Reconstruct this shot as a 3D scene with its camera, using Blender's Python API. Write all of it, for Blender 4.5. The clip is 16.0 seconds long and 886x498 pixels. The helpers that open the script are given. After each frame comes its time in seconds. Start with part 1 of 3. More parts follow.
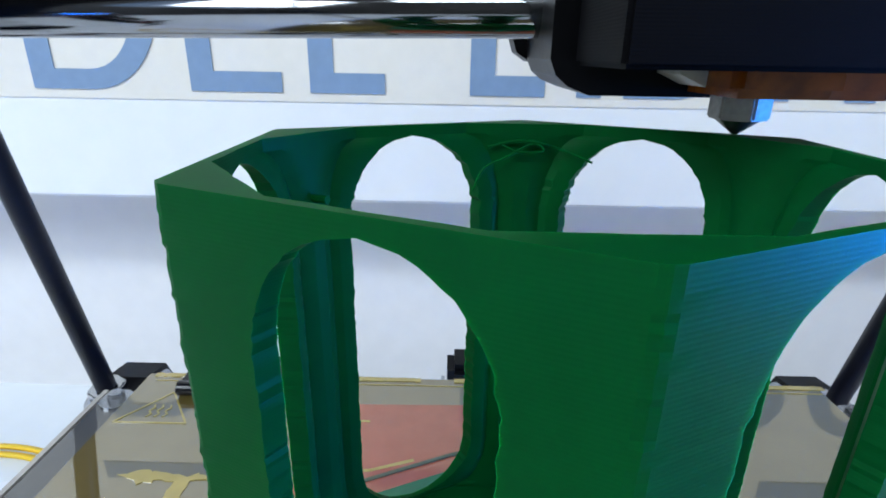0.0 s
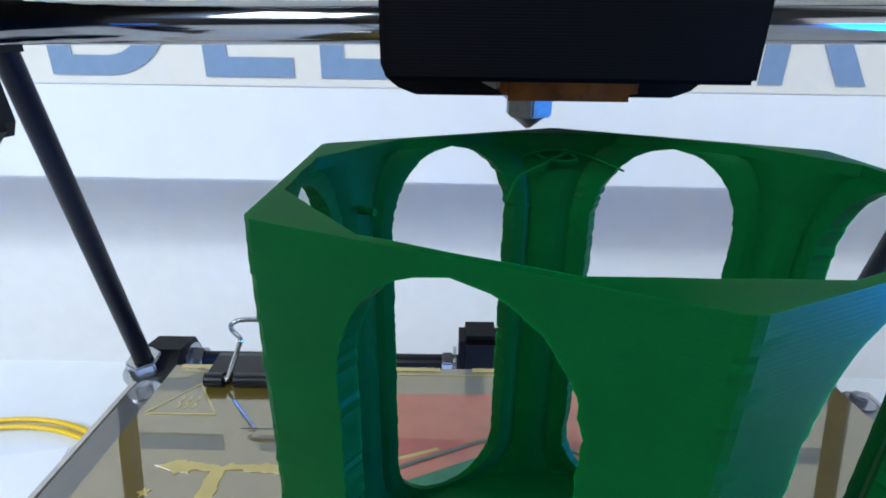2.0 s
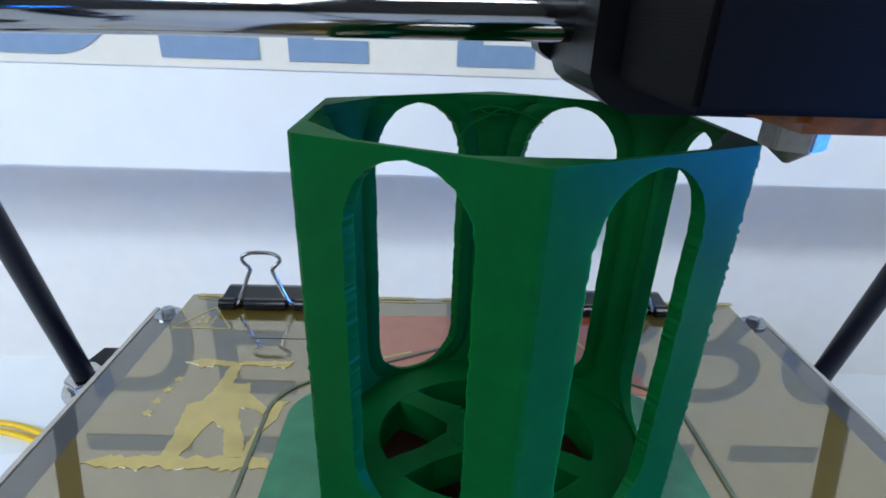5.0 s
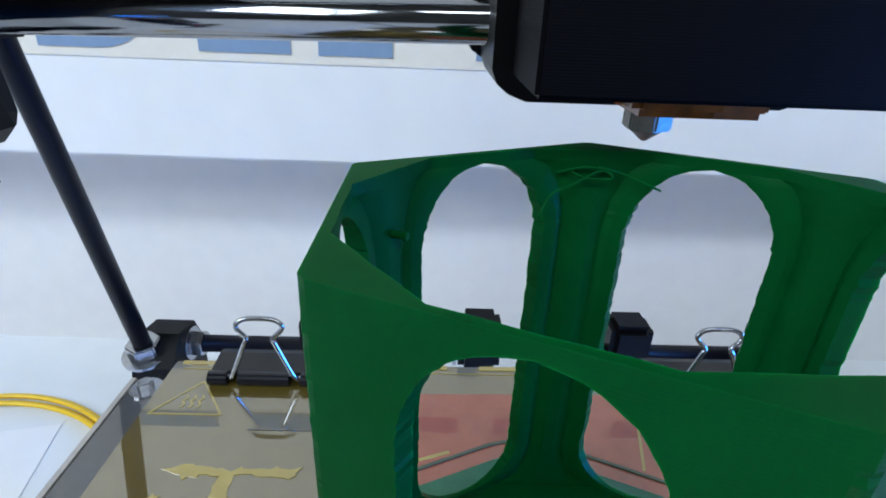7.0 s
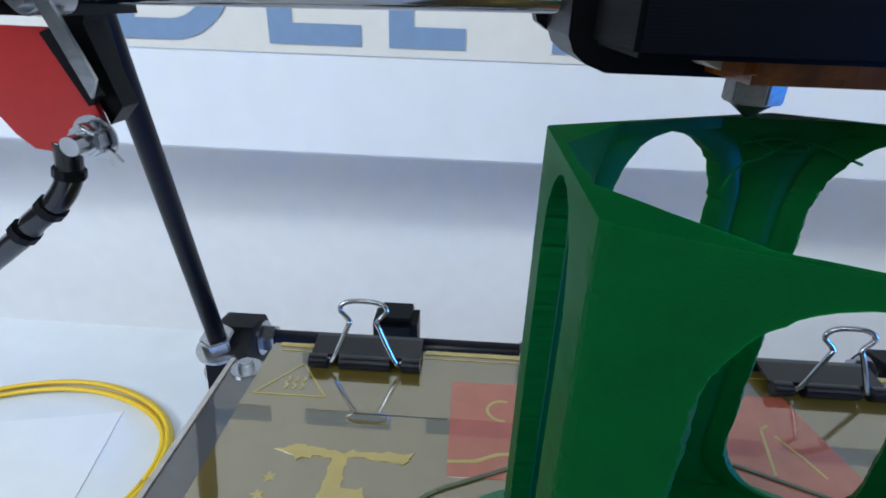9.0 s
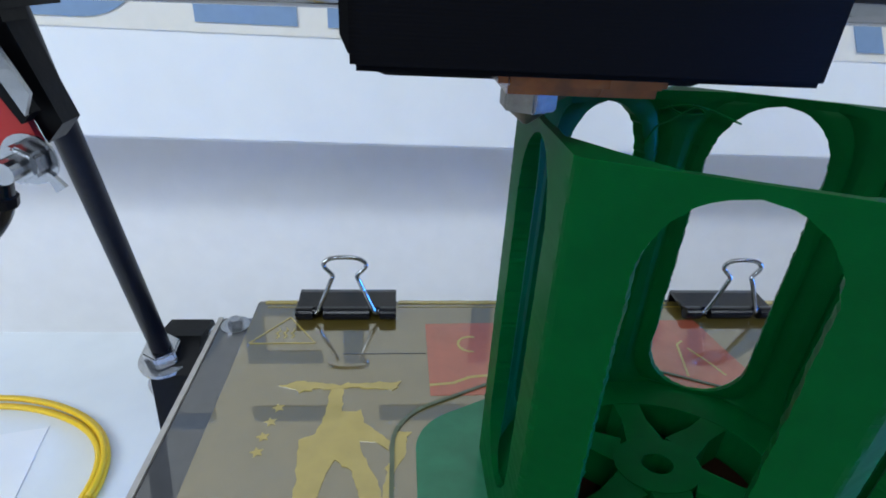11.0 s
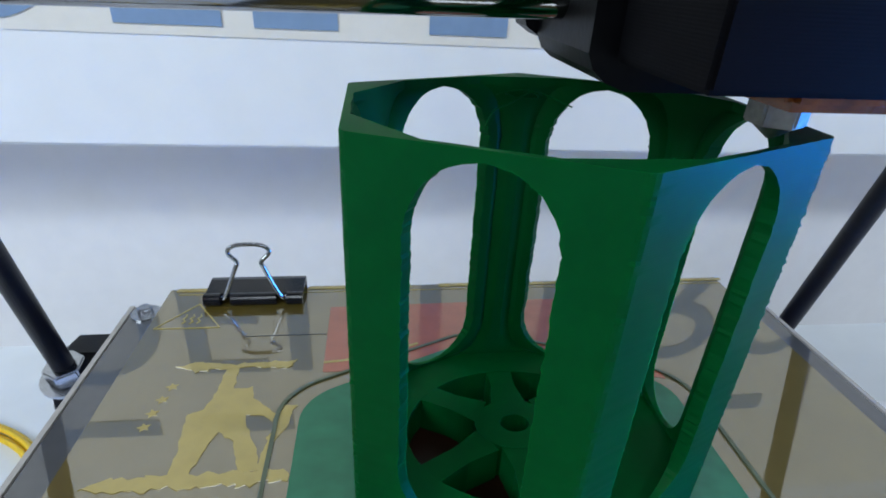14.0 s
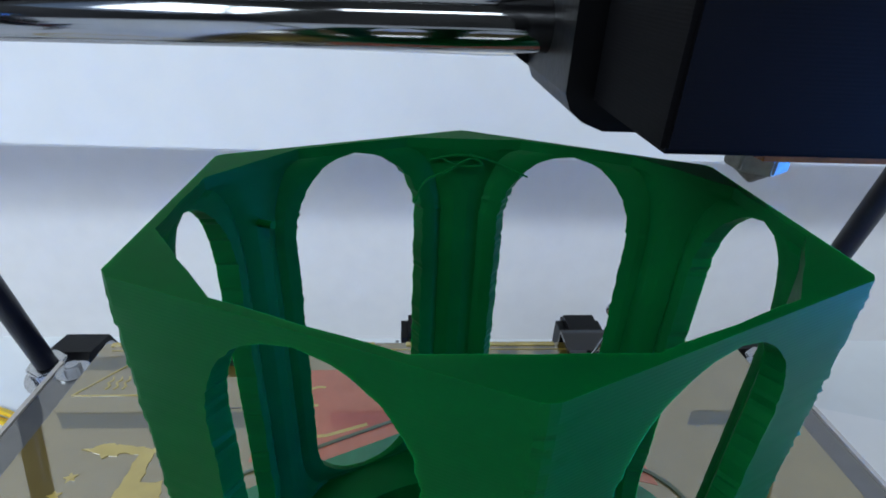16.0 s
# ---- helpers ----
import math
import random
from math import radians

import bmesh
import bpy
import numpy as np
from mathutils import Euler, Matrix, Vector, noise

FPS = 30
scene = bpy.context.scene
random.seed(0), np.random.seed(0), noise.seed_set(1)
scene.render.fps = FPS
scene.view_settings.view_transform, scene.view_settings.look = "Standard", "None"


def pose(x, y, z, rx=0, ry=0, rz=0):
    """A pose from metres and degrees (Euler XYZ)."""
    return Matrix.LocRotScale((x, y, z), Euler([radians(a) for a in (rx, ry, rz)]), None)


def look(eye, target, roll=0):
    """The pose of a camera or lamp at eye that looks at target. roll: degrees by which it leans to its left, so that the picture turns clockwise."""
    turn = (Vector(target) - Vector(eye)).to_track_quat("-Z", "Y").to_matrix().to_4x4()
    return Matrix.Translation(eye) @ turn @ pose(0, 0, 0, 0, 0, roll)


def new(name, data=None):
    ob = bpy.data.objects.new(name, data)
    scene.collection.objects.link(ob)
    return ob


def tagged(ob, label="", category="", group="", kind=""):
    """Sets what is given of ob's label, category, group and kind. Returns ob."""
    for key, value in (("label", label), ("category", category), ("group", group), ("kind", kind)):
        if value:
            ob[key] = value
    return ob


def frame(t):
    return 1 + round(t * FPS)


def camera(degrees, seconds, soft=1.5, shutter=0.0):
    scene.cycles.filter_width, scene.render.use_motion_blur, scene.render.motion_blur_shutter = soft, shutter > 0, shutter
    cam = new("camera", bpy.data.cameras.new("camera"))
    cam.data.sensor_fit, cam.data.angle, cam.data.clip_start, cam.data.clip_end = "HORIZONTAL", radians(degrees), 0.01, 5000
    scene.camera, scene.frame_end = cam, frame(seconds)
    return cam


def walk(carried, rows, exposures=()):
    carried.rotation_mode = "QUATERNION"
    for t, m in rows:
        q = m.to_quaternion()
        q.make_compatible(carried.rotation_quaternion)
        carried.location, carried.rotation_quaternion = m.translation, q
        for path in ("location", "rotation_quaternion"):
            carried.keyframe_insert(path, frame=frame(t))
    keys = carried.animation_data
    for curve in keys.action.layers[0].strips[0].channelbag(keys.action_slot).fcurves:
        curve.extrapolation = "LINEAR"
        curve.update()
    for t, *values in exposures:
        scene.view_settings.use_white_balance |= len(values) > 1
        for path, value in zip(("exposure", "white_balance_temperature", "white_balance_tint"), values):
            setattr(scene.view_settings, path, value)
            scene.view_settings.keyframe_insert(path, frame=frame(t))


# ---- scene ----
cam = camera(80.42, 16.0, soft=1.8)
# seconds, place, turn
PATH = [
    (0.0, -0.0104, -0.0751, 0.0919, 69.63, -0.88, 0.82),
    (0.5, -0.0101, -0.0703, 0.0964, 68.31, -0.24, 1.45),
    (1.0, -0.0095, -0.0696, 0.0940, 70.14, -0.52, 2.44),
    (1.5, -0.0105, -0.0769, 0.0946, 69.22, -0.56, 2.31),
    (2.0, -0.0169, -0.0890, 0.0969, 67.40, -0.73, 0.39),
    (2.5, -0.0241, -0.0869, 0.0998, 65.54, -1.75, -1.84),
    (2.8, -0.0246, -0.0848, 0.0999, 65.11, -2.44, -2.32),
    (3.0, -0.0260, -0.0826, 0.0992, 65.10, -2.92, -3.19),
    (3.2, -0.0260, -0.0811, 0.0989, 65.08, -3.24, -3.60),
    (5.5, -0.0115, -0.0650, 0.0992, 65.49, -2.14, 0.52),
    (6.0, -0.0122, -0.0700, 0.0983, 66.22, -2.71, 1.99),
    (6.5, -0.0137, -0.0820, 0.1004, 65.14, -1.42, 1.67),
    (7.0, -0.0237, -0.0862, 0.1021, 64.53, -2.02, -0.64),
    (7.5, -0.0301, -0.0828, 0.1025, 63.72, -1.95, -0.59),
    (8.0, -0.0377, -0.0822, 0.1033, 62.99, -2.15, -0.57),
    (8.5, -0.0411, -0.0753, 0.1009, 62.18, -1.63, 1.55),
    (9.0, -0.0439, -0.0776, 0.0959, 64.48, -1.76, 3.27),
    (9.5, -0.0468, -0.0735, 0.0989, 61.88, -1.89, 1.30),
    (12.0, -0.0562, -0.0695, 0.0997, 62.64, -3.07, -5.14),
    (12.5, -0.0449, -0.0692, 0.0971, 63.71, -2.77, -2.78),
    (13.0, -0.0374, -0.0659, 0.0990, 61.82, -2.72, -4.12),
    (13.5, -0.0343, -0.0645, 0.0987, 62.74, -2.71, -5.51),
    (14.0, -0.0295, -0.0662, 0.1005, 62.12, -2.68, -6.71),
    (14.5, -0.0191, -0.0575, 0.0993, 63.29, -2.89, -4.88),
    (15.0, -0.0163, -0.0768, 0.1013, 63.05, -2.33, -6.60),
    (15.5, -0.0104, -0.0666, 0.1053, 60.74, -2.23, -5.02),
    (16.0, -0.0081, -0.0652, 0.1062, 61.73, -2.45, -3.38),
]
walk(cam, [(t, pose(x, y, z, rx, ry, rz)) for t, x, y, z, rx, ry, rz in PATH],
     exposures=[(0.0, 0.2), (3.0, 0.18), (6.0, 0.08), (8.0, -0.06), (12.0, -0.08), (16.0, -0.12)])
# seconds, the bed's travel, the print head's travel
PRINTING = [
    (0.00, 0.0043, 0.0295),
    (0.50, 0.0063, 0.0215),
    (1.00, 0.0144, 0.0319),
    (1.50, 0.0051, 0.0149),
    (2.00, -0.0081, -0.0032),
    (2.50, 0.0024, -0.0243),
    (2.80, 0.0113, -0.0346),
    (3.00, 0.0194, -0.0344),
    (3.20, 0.0283, -0.0356),
    (3.65, 0.0491, -0.0362),
    (4.40, 0.0648, -0.0001),
    (5.10, 0.0460, 0.0344),
    (5.50, 0.0365, 0.0341),
    (6.00, 0.0166, 0.0359),
    (6.50, -0.0070, 0.0142),
    (7.00, -0.0111, 0.0113),
    (7.50, -0.0095, 0.0067),
    (8.00, -0.0092, 0.0029),
    (8.50, -0.0050, -0.0032),
    (9.00, -0.0040, -0.0047),
    (9.50, -0.0026, -0.0096),
    (10.50, 0.0049, -0.0372),
    (11.40, 0.0389, -0.0365),
    (12.00, 0.0425, -0.0197),
    (12.50, 0.0437, -0.0165),
    (13.00, 0.0448, -0.0142),
    (13.50, 0.0451, 0.0161),
    (14.00, 0.0399, 0.0251),
    (14.50, 0.0464, 0.0159),
    (15.00, 0.0113, 0.0458),
    (15.50, 0.0147, 0.0376),
    (16.00, 0.0134, 0.0390),
]

# ---- light ----
world = bpy.data.worlds.new("world")
scene.world = world
world.use_nodes = True
wn = world.node_tree
sky = wn.nodes.new("ShaderNodeTexSky")
sky.sky_type, sky.sun_disc, sky.sun_elevation, sky.sun_rotation = "NISHITA", False, radians(40), radians(120)
wn.nodes["Background"].inputs[1].default_value = 0.12
wn.links.new(sky.outputs[0], wn.nodes["Background"].inputs[0])


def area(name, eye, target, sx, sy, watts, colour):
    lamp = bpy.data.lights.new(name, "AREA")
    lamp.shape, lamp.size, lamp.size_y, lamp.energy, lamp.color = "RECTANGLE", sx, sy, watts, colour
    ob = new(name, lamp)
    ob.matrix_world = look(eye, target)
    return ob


TABLE = -0.195
area("window_light_left", (-1.35, -1.0, 1.1), (0.15, 0.2, 0.0), 0.9, 0.8, 29, (0.78, 0.9, 1.0))
area("ceiling_tube_light", (0.5, -1.5, 1.9), (0.5, -0.5, 0.0), 2.5, 0.3, 31, (0.79, 0.905, 1.0))
# added lamp for the blue on the cage's right faces; its source is unseen
blue = area("blue_side_light", (0.48, -0.1, 0.02), (-0.52, -0.33, -0.2), 0.2, 0.12, 2.7, (0.0, 0.22, 1.0))
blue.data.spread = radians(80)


# ---- materials ----
def material(name, base, rough=0.5, metal=0.0, grain=0.0, scale=300.0, bump=0.0, coat=0.0, spec=0.5, spread=0.12):
    """A surface with colour variation at two scales and fine relief."""
    m = bpy.data.materials.new(name)
    m.use_nodes = True
    t = m.node_tree
    b = t.nodes["Principled BSDF"]
    b.inputs["Base Color"].default_value = (*base, 1)
    b.inputs["Roughness"].default_value = rough
    b.inputs["Metallic"].default_value = metal
    b.inputs["Coat Weight"].default_value = coat
    b.inputs["Coat Roughness"].default_value = 0.025
    b.inputs["Coat IOR"].default_value = 1.75
    b.inputs["Specular IOR Level"].default_value = spec
    co = t.nodes.new("ShaderNodeTexCoord")
    if grain:
        fine, wide = t.nodes.new("ShaderNodeTexNoise"), t.nodes.new("ShaderNodeTexNoise")
        fine.inputs["Scale"].default_value, wide.inputs["Scale"].default_value = scale, scale * 0.06
        fine.inputs["Detail"].default_value = wide.inputs["Detail"].default_value = 5
        add = t.nodes.new("ShaderNodeMath")
        add.operation = "ADD"
        ramp = t.nodes.new("ShaderNodeMapRange")
        ramp.inputs["From Min"].default_value, ramp.inputs["From Max"].default_value = 0.7, 1.3
        ramp.inputs["To Min"].default_value, ramp.inputs["To Max"].default_value = 1 - grain, 1 + grain
        mul = t.nodes.new("ShaderNodeVectorMath")
        mul.operation = "SCALE"
        mul.inputs[0].default_value = base
        for n in (fine, wide):
            t.links.new(co.outputs["Object"], n.inputs["Vector"])
        t.links.new(fine.outputs[0], add.inputs[0])
        t.links.new(wide.outputs[0], add.inputs[1])
        t.links.new(add.outputs[0], ramp.inputs[0])
        t.links.new(ramp.outputs[0], mul.inputs["Scale"])
        t.links.new(mul.outputs[0], b.inputs["Base Color"])
        rr = t.nodes.new("ShaderNodeMapRange")
        rr.inputs["To Min"].default_value, rr.inputs["To Max"].default_value = max(rough - spread, 0.02), min(rough + spread, 1)
        t.links.new(wide.outputs[0], rr.inputs[0])
        t.links.new(rr.outputs[0], b.inputs["Roughness"])
        if bump:
            bp = t.nodes.new("ShaderNodeBump")
            bp.inputs["Strength"].default_value, bp.inputs["Distance"].default_value = 0.6, bump
            t.links.new(fine.outputs[0], bp.inputs["Height"])
            t.links.new(bp.outputs[0], b.inputs["Normal"])
    return m


def layered(name, base, pitch, depth, rough, spec=0.5):
    """Printed plastic: fine stacked layers with uneven height and sheen."""
    m = material(name, base, rough, grain=0.12, scale=160, spec=spec)
    t = m.node_tree
    b = t.nodes["Principled BSDF"]
    co = t.nodes.new("ShaderNodeTexCoord")
    mp = t.nodes.new("ShaderNodeMapping")
    mp.inputs["Scale"].default_value = (25, 25, 1 / pitch)
    wv = t.nodes.new("ShaderNodeTexWave")
    wv.bands_direction = "Z"
    wv.inputs["Scale"].default_value = 0.314
    wv.inputs["Distortion"].default_value = 0.25
    nz = t.nodes.new("ShaderNodeTexNoise")
    nz.inputs["Scale"].default_value = 0.9
    add = t.nodes.new("ShaderNodeMath")
    add.operation = "ADD"
    bp = t.nodes.new("ShaderNodeBump")
    bp.inputs["Strength"].default_value, bp.inputs["Distance"].default_value = 0.55, depth
    t.links.new(co.outputs["Object"], mp.inputs[0])
    t.links.new(mp.outputs[0], wv.inputs["Vector"])
    t.links.new(mp.outputs[0], nz.inputs["Vector"])
    t.links.new(wv.outputs["Fac"], add.inputs[0])
    t.links.new(nz.outputs[0], add.inputs[1])
    t.links.new(add.outputs[0], bp.inputs["Height"])
    t.links.new(bp.outputs[0], b.inputs["Normal"])
    return m


GREEN = layered("green_plastic", (0.0, 0.068, 0.014), 0.0004, 0.000012, 0.45, 0.05)
gb = GREEN.node_tree.nodes["Principled BSDF"]
gb.inputs["Subsurface Weight"].default_value, gb.inputs["Subsurface Radius"].default_value, gb.inputs["Subsurface Scale"].default_value = 0.35, (0.2, 1.0, 0.35), 0.0025
BLACK_PRINT = layered("black_printed_plastic", (0.002, 0.002, 0.003), 0.0004, 0.00003, 0.6, 0.07)
BLACK = material("black_plastic", (0.0022, 0.0022, 0.003), 0.42, grain=0.2, scale=500, bump=0.0001, spec=0.14)
BLACK_PAINT = material("black_clip_enamel", (0.008, 0.008, 0.01), 0.18, grain=0.15, scale=200)
ROD_BLACK = material("blackened_rod", (0.004, 0.004, 0.008), 0.36, grain=0.2, scale=400, bump=0.0001, spec=0.2)
CHROME = material("polished_steel", (0.27, 0.275, 0.29), 0.09, metal=1.0, grain=0.06, scale=300)
STEEL = material("zinc_steel", (0.42, 0.43, 0.46), 0.22, metal=1.0, grain=0.12, scale=500, bump=0.00005)
BRASS = material("nickel_nozzle", (0.2, 0.19, 0.18), 0.42, metal=1.0, grain=0.3, scale=900)
NOZZLE_HEX = material("dull_nickel", (0.3, 0.29, 0.27), 0.55, metal=0.4, grain=0.3, scale=700)
KAPTON = material("amber_polyimide_tape", (0.32, 0.075, 0.004), 0.3, grain=0.45, scale=260, bump=0.0003, coat=0.15)
TAPE_END = material("pale_tape_end", (0.55, 0.5, 0.42), 0.4, grain=0.3, scale=300, bump=0.0002)
WALL = material("white_painted_wall", (0.76, 0.75, 0.77), 0.75, grain=0.03, scale=60, bump=0.0002)
PAPER = material("cream_poster_paper", (0.78, 0.74, 0.68), 0.7, grain=0.03, scale=120)
WHITE = material("white_board", (0.82, 0.83, 0.86), 0.6, grain=0.025, scale=40)
BLUE_INK = material("faded_blue_ink", (0.2, 0.3, 0.46), 0.65, grain=0.06, scale=150)
TABLE_M = material("pale_laminate", (0.74, 0.77, 0.8), 0.45, grain=0.04, scale=30, bump=0.0001)
BED_M = material("taped_glass_over_tan_board", (0.12, 0.085, 0.016), 0.3, grain=0.12, scale=90, spread=0.05, spec=0.3, coat=1.0)
BED_M.node_tree.nodes["Principled BSDF"].inputs["Coat IOR"].default_value = 2.7
EDGE_M = material("slate_carrier_board", (0.05, 0.052, 0.06), 0.3, grain=0.15, scale=200, coat=1.0)
RIM_M = material("pale_cut_edge", (0.42, 0.39, 0.37), 0.5, grain=0.15, scale=300)
YELLOW_INK = material("gold_screen_print", (0.4, 0.3, 0.07), 0.2, grain=0.12, scale=200, spread=0.05, coat=1.0)
RED_INK = material("red_screen_print", (0.36, 0.085, 0.045), 0.12, grain=0.15, scale=160, spread=0.03, coat=1.0)
# red print with the shade under the cage put into its colour
MAROON = material("maroon_print_in_shade", (0.018, 0.006, 0.003), 0.4, grain=0.2, scale=200, spec=0.2)
YELLOW = material("yellow_filament", (0.85, 0.55, 0.02), 0.35, grain=0.05, scale=300)
RED = material("red_circuit_board", (0.4, 0.015, 0.015), 0.35, grain=0.1, scale=300)
BRIM_M = material("thin_green_brim", (0.025, 0.16, 0.085), 0.2, grain=0.2, scale=120)
LEAD = material("clear_skirt_strand", (0.09, 0.11, 0.07), 0.25, grain=0.2, scale=200)
# near black so the unseen walls throw little light back on the print
DARK = material("unseen_dark_shell", (0.06, 0.058, 0.055), 0.8, grain=0.05, scale=5)


# ---- helpers for meshes ----
def finish(bm, name, mat, parent=None, label="", smooth=False, bevel=0.0, m=None):
    if bevel:
        bmesh.ops.bevel(bm, geom=[e for e in bm.edges if e.calc_face_angle(0) > 0.6], offset=bevel, segments=2, affect="EDGES", clamp_overlap=True)
    bmesh.ops.recalc_face_normals(bm, faces=bm.faces)
    me = bpy.data.meshes.new(name)
    bm.to_mesh(me)
    bm.free()
    me.materials.append(mat)
    if smooth:
        me.shade_smooth()
    ob = new(name, me)
    if parent is not None:
        ob.parent = parent
    if m is not None:
        ob.matrix_local = m
    if label:
        ob["label"] = label
    return ob


def part(name, bm, mat, parent, label="", **k):
    return finish(bm, name, mat, parent, label, **k)


def box(x0, x1, y0, y1, z0, z1, bm=None):
    bm = bm or bmesh.new()
    r = bmesh.ops.create_cube(bm, size=1.0)
    for v in r["verts"]:
        v.co = ((x0 + x1) / 2 + v.co.x * (x1 - x0), (y0 + y1) / 2 + v.co.y * (y1 - y0), (z0 + z1) / 2 + v.co.z * (z1 - z0))
    return bm


def tube(a, b, r, n=20, bm=None, r2=None):
    bm = bm or bmesh.new()
    a, b = Vector(a), Vector(b)
    made = bmesh.ops.create_cone(bm, cap_ends=True, segments=n, radius1=r, radius2=r if r2 is None else r2, depth=(b - a).length)
    turn = (b - a).to_track_quat("Z", "Y").to_matrix().to_4x4()
    bmesh.ops.transform(bm, matrix=Matrix.Translation((a + b) / 2) @ turn, verts=made["verts"])
    return bm


def prism(points, axis, lo, hi, bm=None):
    """A flat outline of (u, v) points drawn out along an axis from lo to hi."""
    bm = bm or bmesh.new()
    put = {"x": lambda u, v, w: (w, u, v), "y": lambda u, v, w: (u, w, v), "z": lambda u, v, w: (u, v, w)}[axis]
    lower = [bm.verts.new(put(u, v, lo)) for u, v in points]
    upper = [bm.verts.new(put(u, v, hi)) for u, v in points]
    bm.faces.new(lower[::-1])
    bm.faces.new(upper)
    for i in range(len(points)):
        j = (i + 1) % len(points)
        bm.faces.new((lower[i], lower[j], upper[j], upper[i]))
    return bm


def sweep(points, r, n=10, closed=False, bm=None):
    """A round wire along points."""
    bm = bm or bmesh.new()
    pts = [Vector(p) for p in points]
    rings, side = [], None
    for i, p in enumerate(pts):
        d = (pts[min(i + 1, len(pts) - 1)] - pts[max(i - 1, 0)]).normalized()
        side = d.orthogonal() if side is None else side - d * side.dot(d)
        side.normalize()
        up = d.cross(side)
        rings.append([bm.verts.new(p + r * (math.cos(a) * side + math.sin(a) * up)) for a in (2 * math.pi * k / n for k in range(n))])
    for a, b in zip(rings, rings[1:]):
        for k in range(n):
            bm.faces.new((a[k], a[(k + 1) % n], b[(k + 1) % n], b[k]))
    bm.faces.new(rings[0][::-1])
    bm.faces.new(rings[-1])
    return bm


def curve(points, steps=8):
    """A smooth line through points (Catmull-Rom)."""
    p = [Vector(q) for q in points]
    p = [p[0] * 2 - p[1], *p, p[-1] * 2 - p[-2]]
    out = []
    for i in range(1, len(p) - 2):
        for k in range(steps):
            t = k / steps
            out.append(0.5 * (2 * p[i] + (p[i + 1] - p[i - 1]) * t + (2 * p[i - 1] - 5 * p[i] + 4 * p[i + 1] - p[i + 2]) * t * t + (3 * p[i] - p[i - 1] - 3 * p[i + 1] + p[i + 2]) * t ** 3))
    return out + [p[-2]]


def holder(name, label, category, group=""):
    return tagged(new(name), label, category, group)


# ---- the room ----
WALL_Y = 0.32
BOARD_Y = 0.2473
TURN = -0.0121   # the wall stands slightly askew to the printer
room_turn = pose(0, 0, 0, 0, 0, math.degrees(math.atan(TURN)))
tagged(finish(box(-1.8, 1.8, -2.0, WALL_Y + 0.03, TABLE - 0.04, TABLE), "table_top", TABLE_M), kind="structure", label="pale laminate table top under the printer")
tagged(finish(box(-2.0, 2.0, WALL_Y, WALL_Y + 0.1, TABLE - 0.8, 2.2), "wall_north", WALL, m=room_turn), kind="structure", label="white painted wall behind the printer")
# unseen shell round the printer, added in near black to cut bounce light
tagged(finish(box(-2.0, 2.0, -2.1, -2.0, TABLE - 0.8, 2.2), "wall_south", DARK), kind="structure", label="unseen wall, near black to cut bounce light")
tagged(finish(box(-2.0, 2.0, -2.0, 0.6, 2.2, 2.3), "ceiling", DARK), kind="structure", label="unseen ceiling, near black to cut bounce light")
tagged(finish(box(-2.0, 2.0, -2.0, 0.6, TABLE - 0.85, TABLE - 0.8), "floor", DARK), kind="structure", label="unseen floor, near black to cut bounce light")


def side_wall(name, x0, x1, y0, y1, z0, z1):
    bm = box(x0, x1, -2.0, y0, TABLE - 0.8, 2.2)
    box(x0, x1, y1, 0.6, TABLE - 0.8, 2.2, bm)
    box(x0, x1, y0, y1, TABLE - 0.8, z0, bm)
    box(x0, x1, y0, y1, z1, 2.2, bm)
    tagged(finish(bm, name, DARK), kind="structure", label="unseen near-black wall with a window opening, added to shape the light")


# unseen side walls, also added and near black, each with an opening
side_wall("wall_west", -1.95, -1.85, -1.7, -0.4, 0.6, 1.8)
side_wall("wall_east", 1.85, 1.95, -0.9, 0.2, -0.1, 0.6)


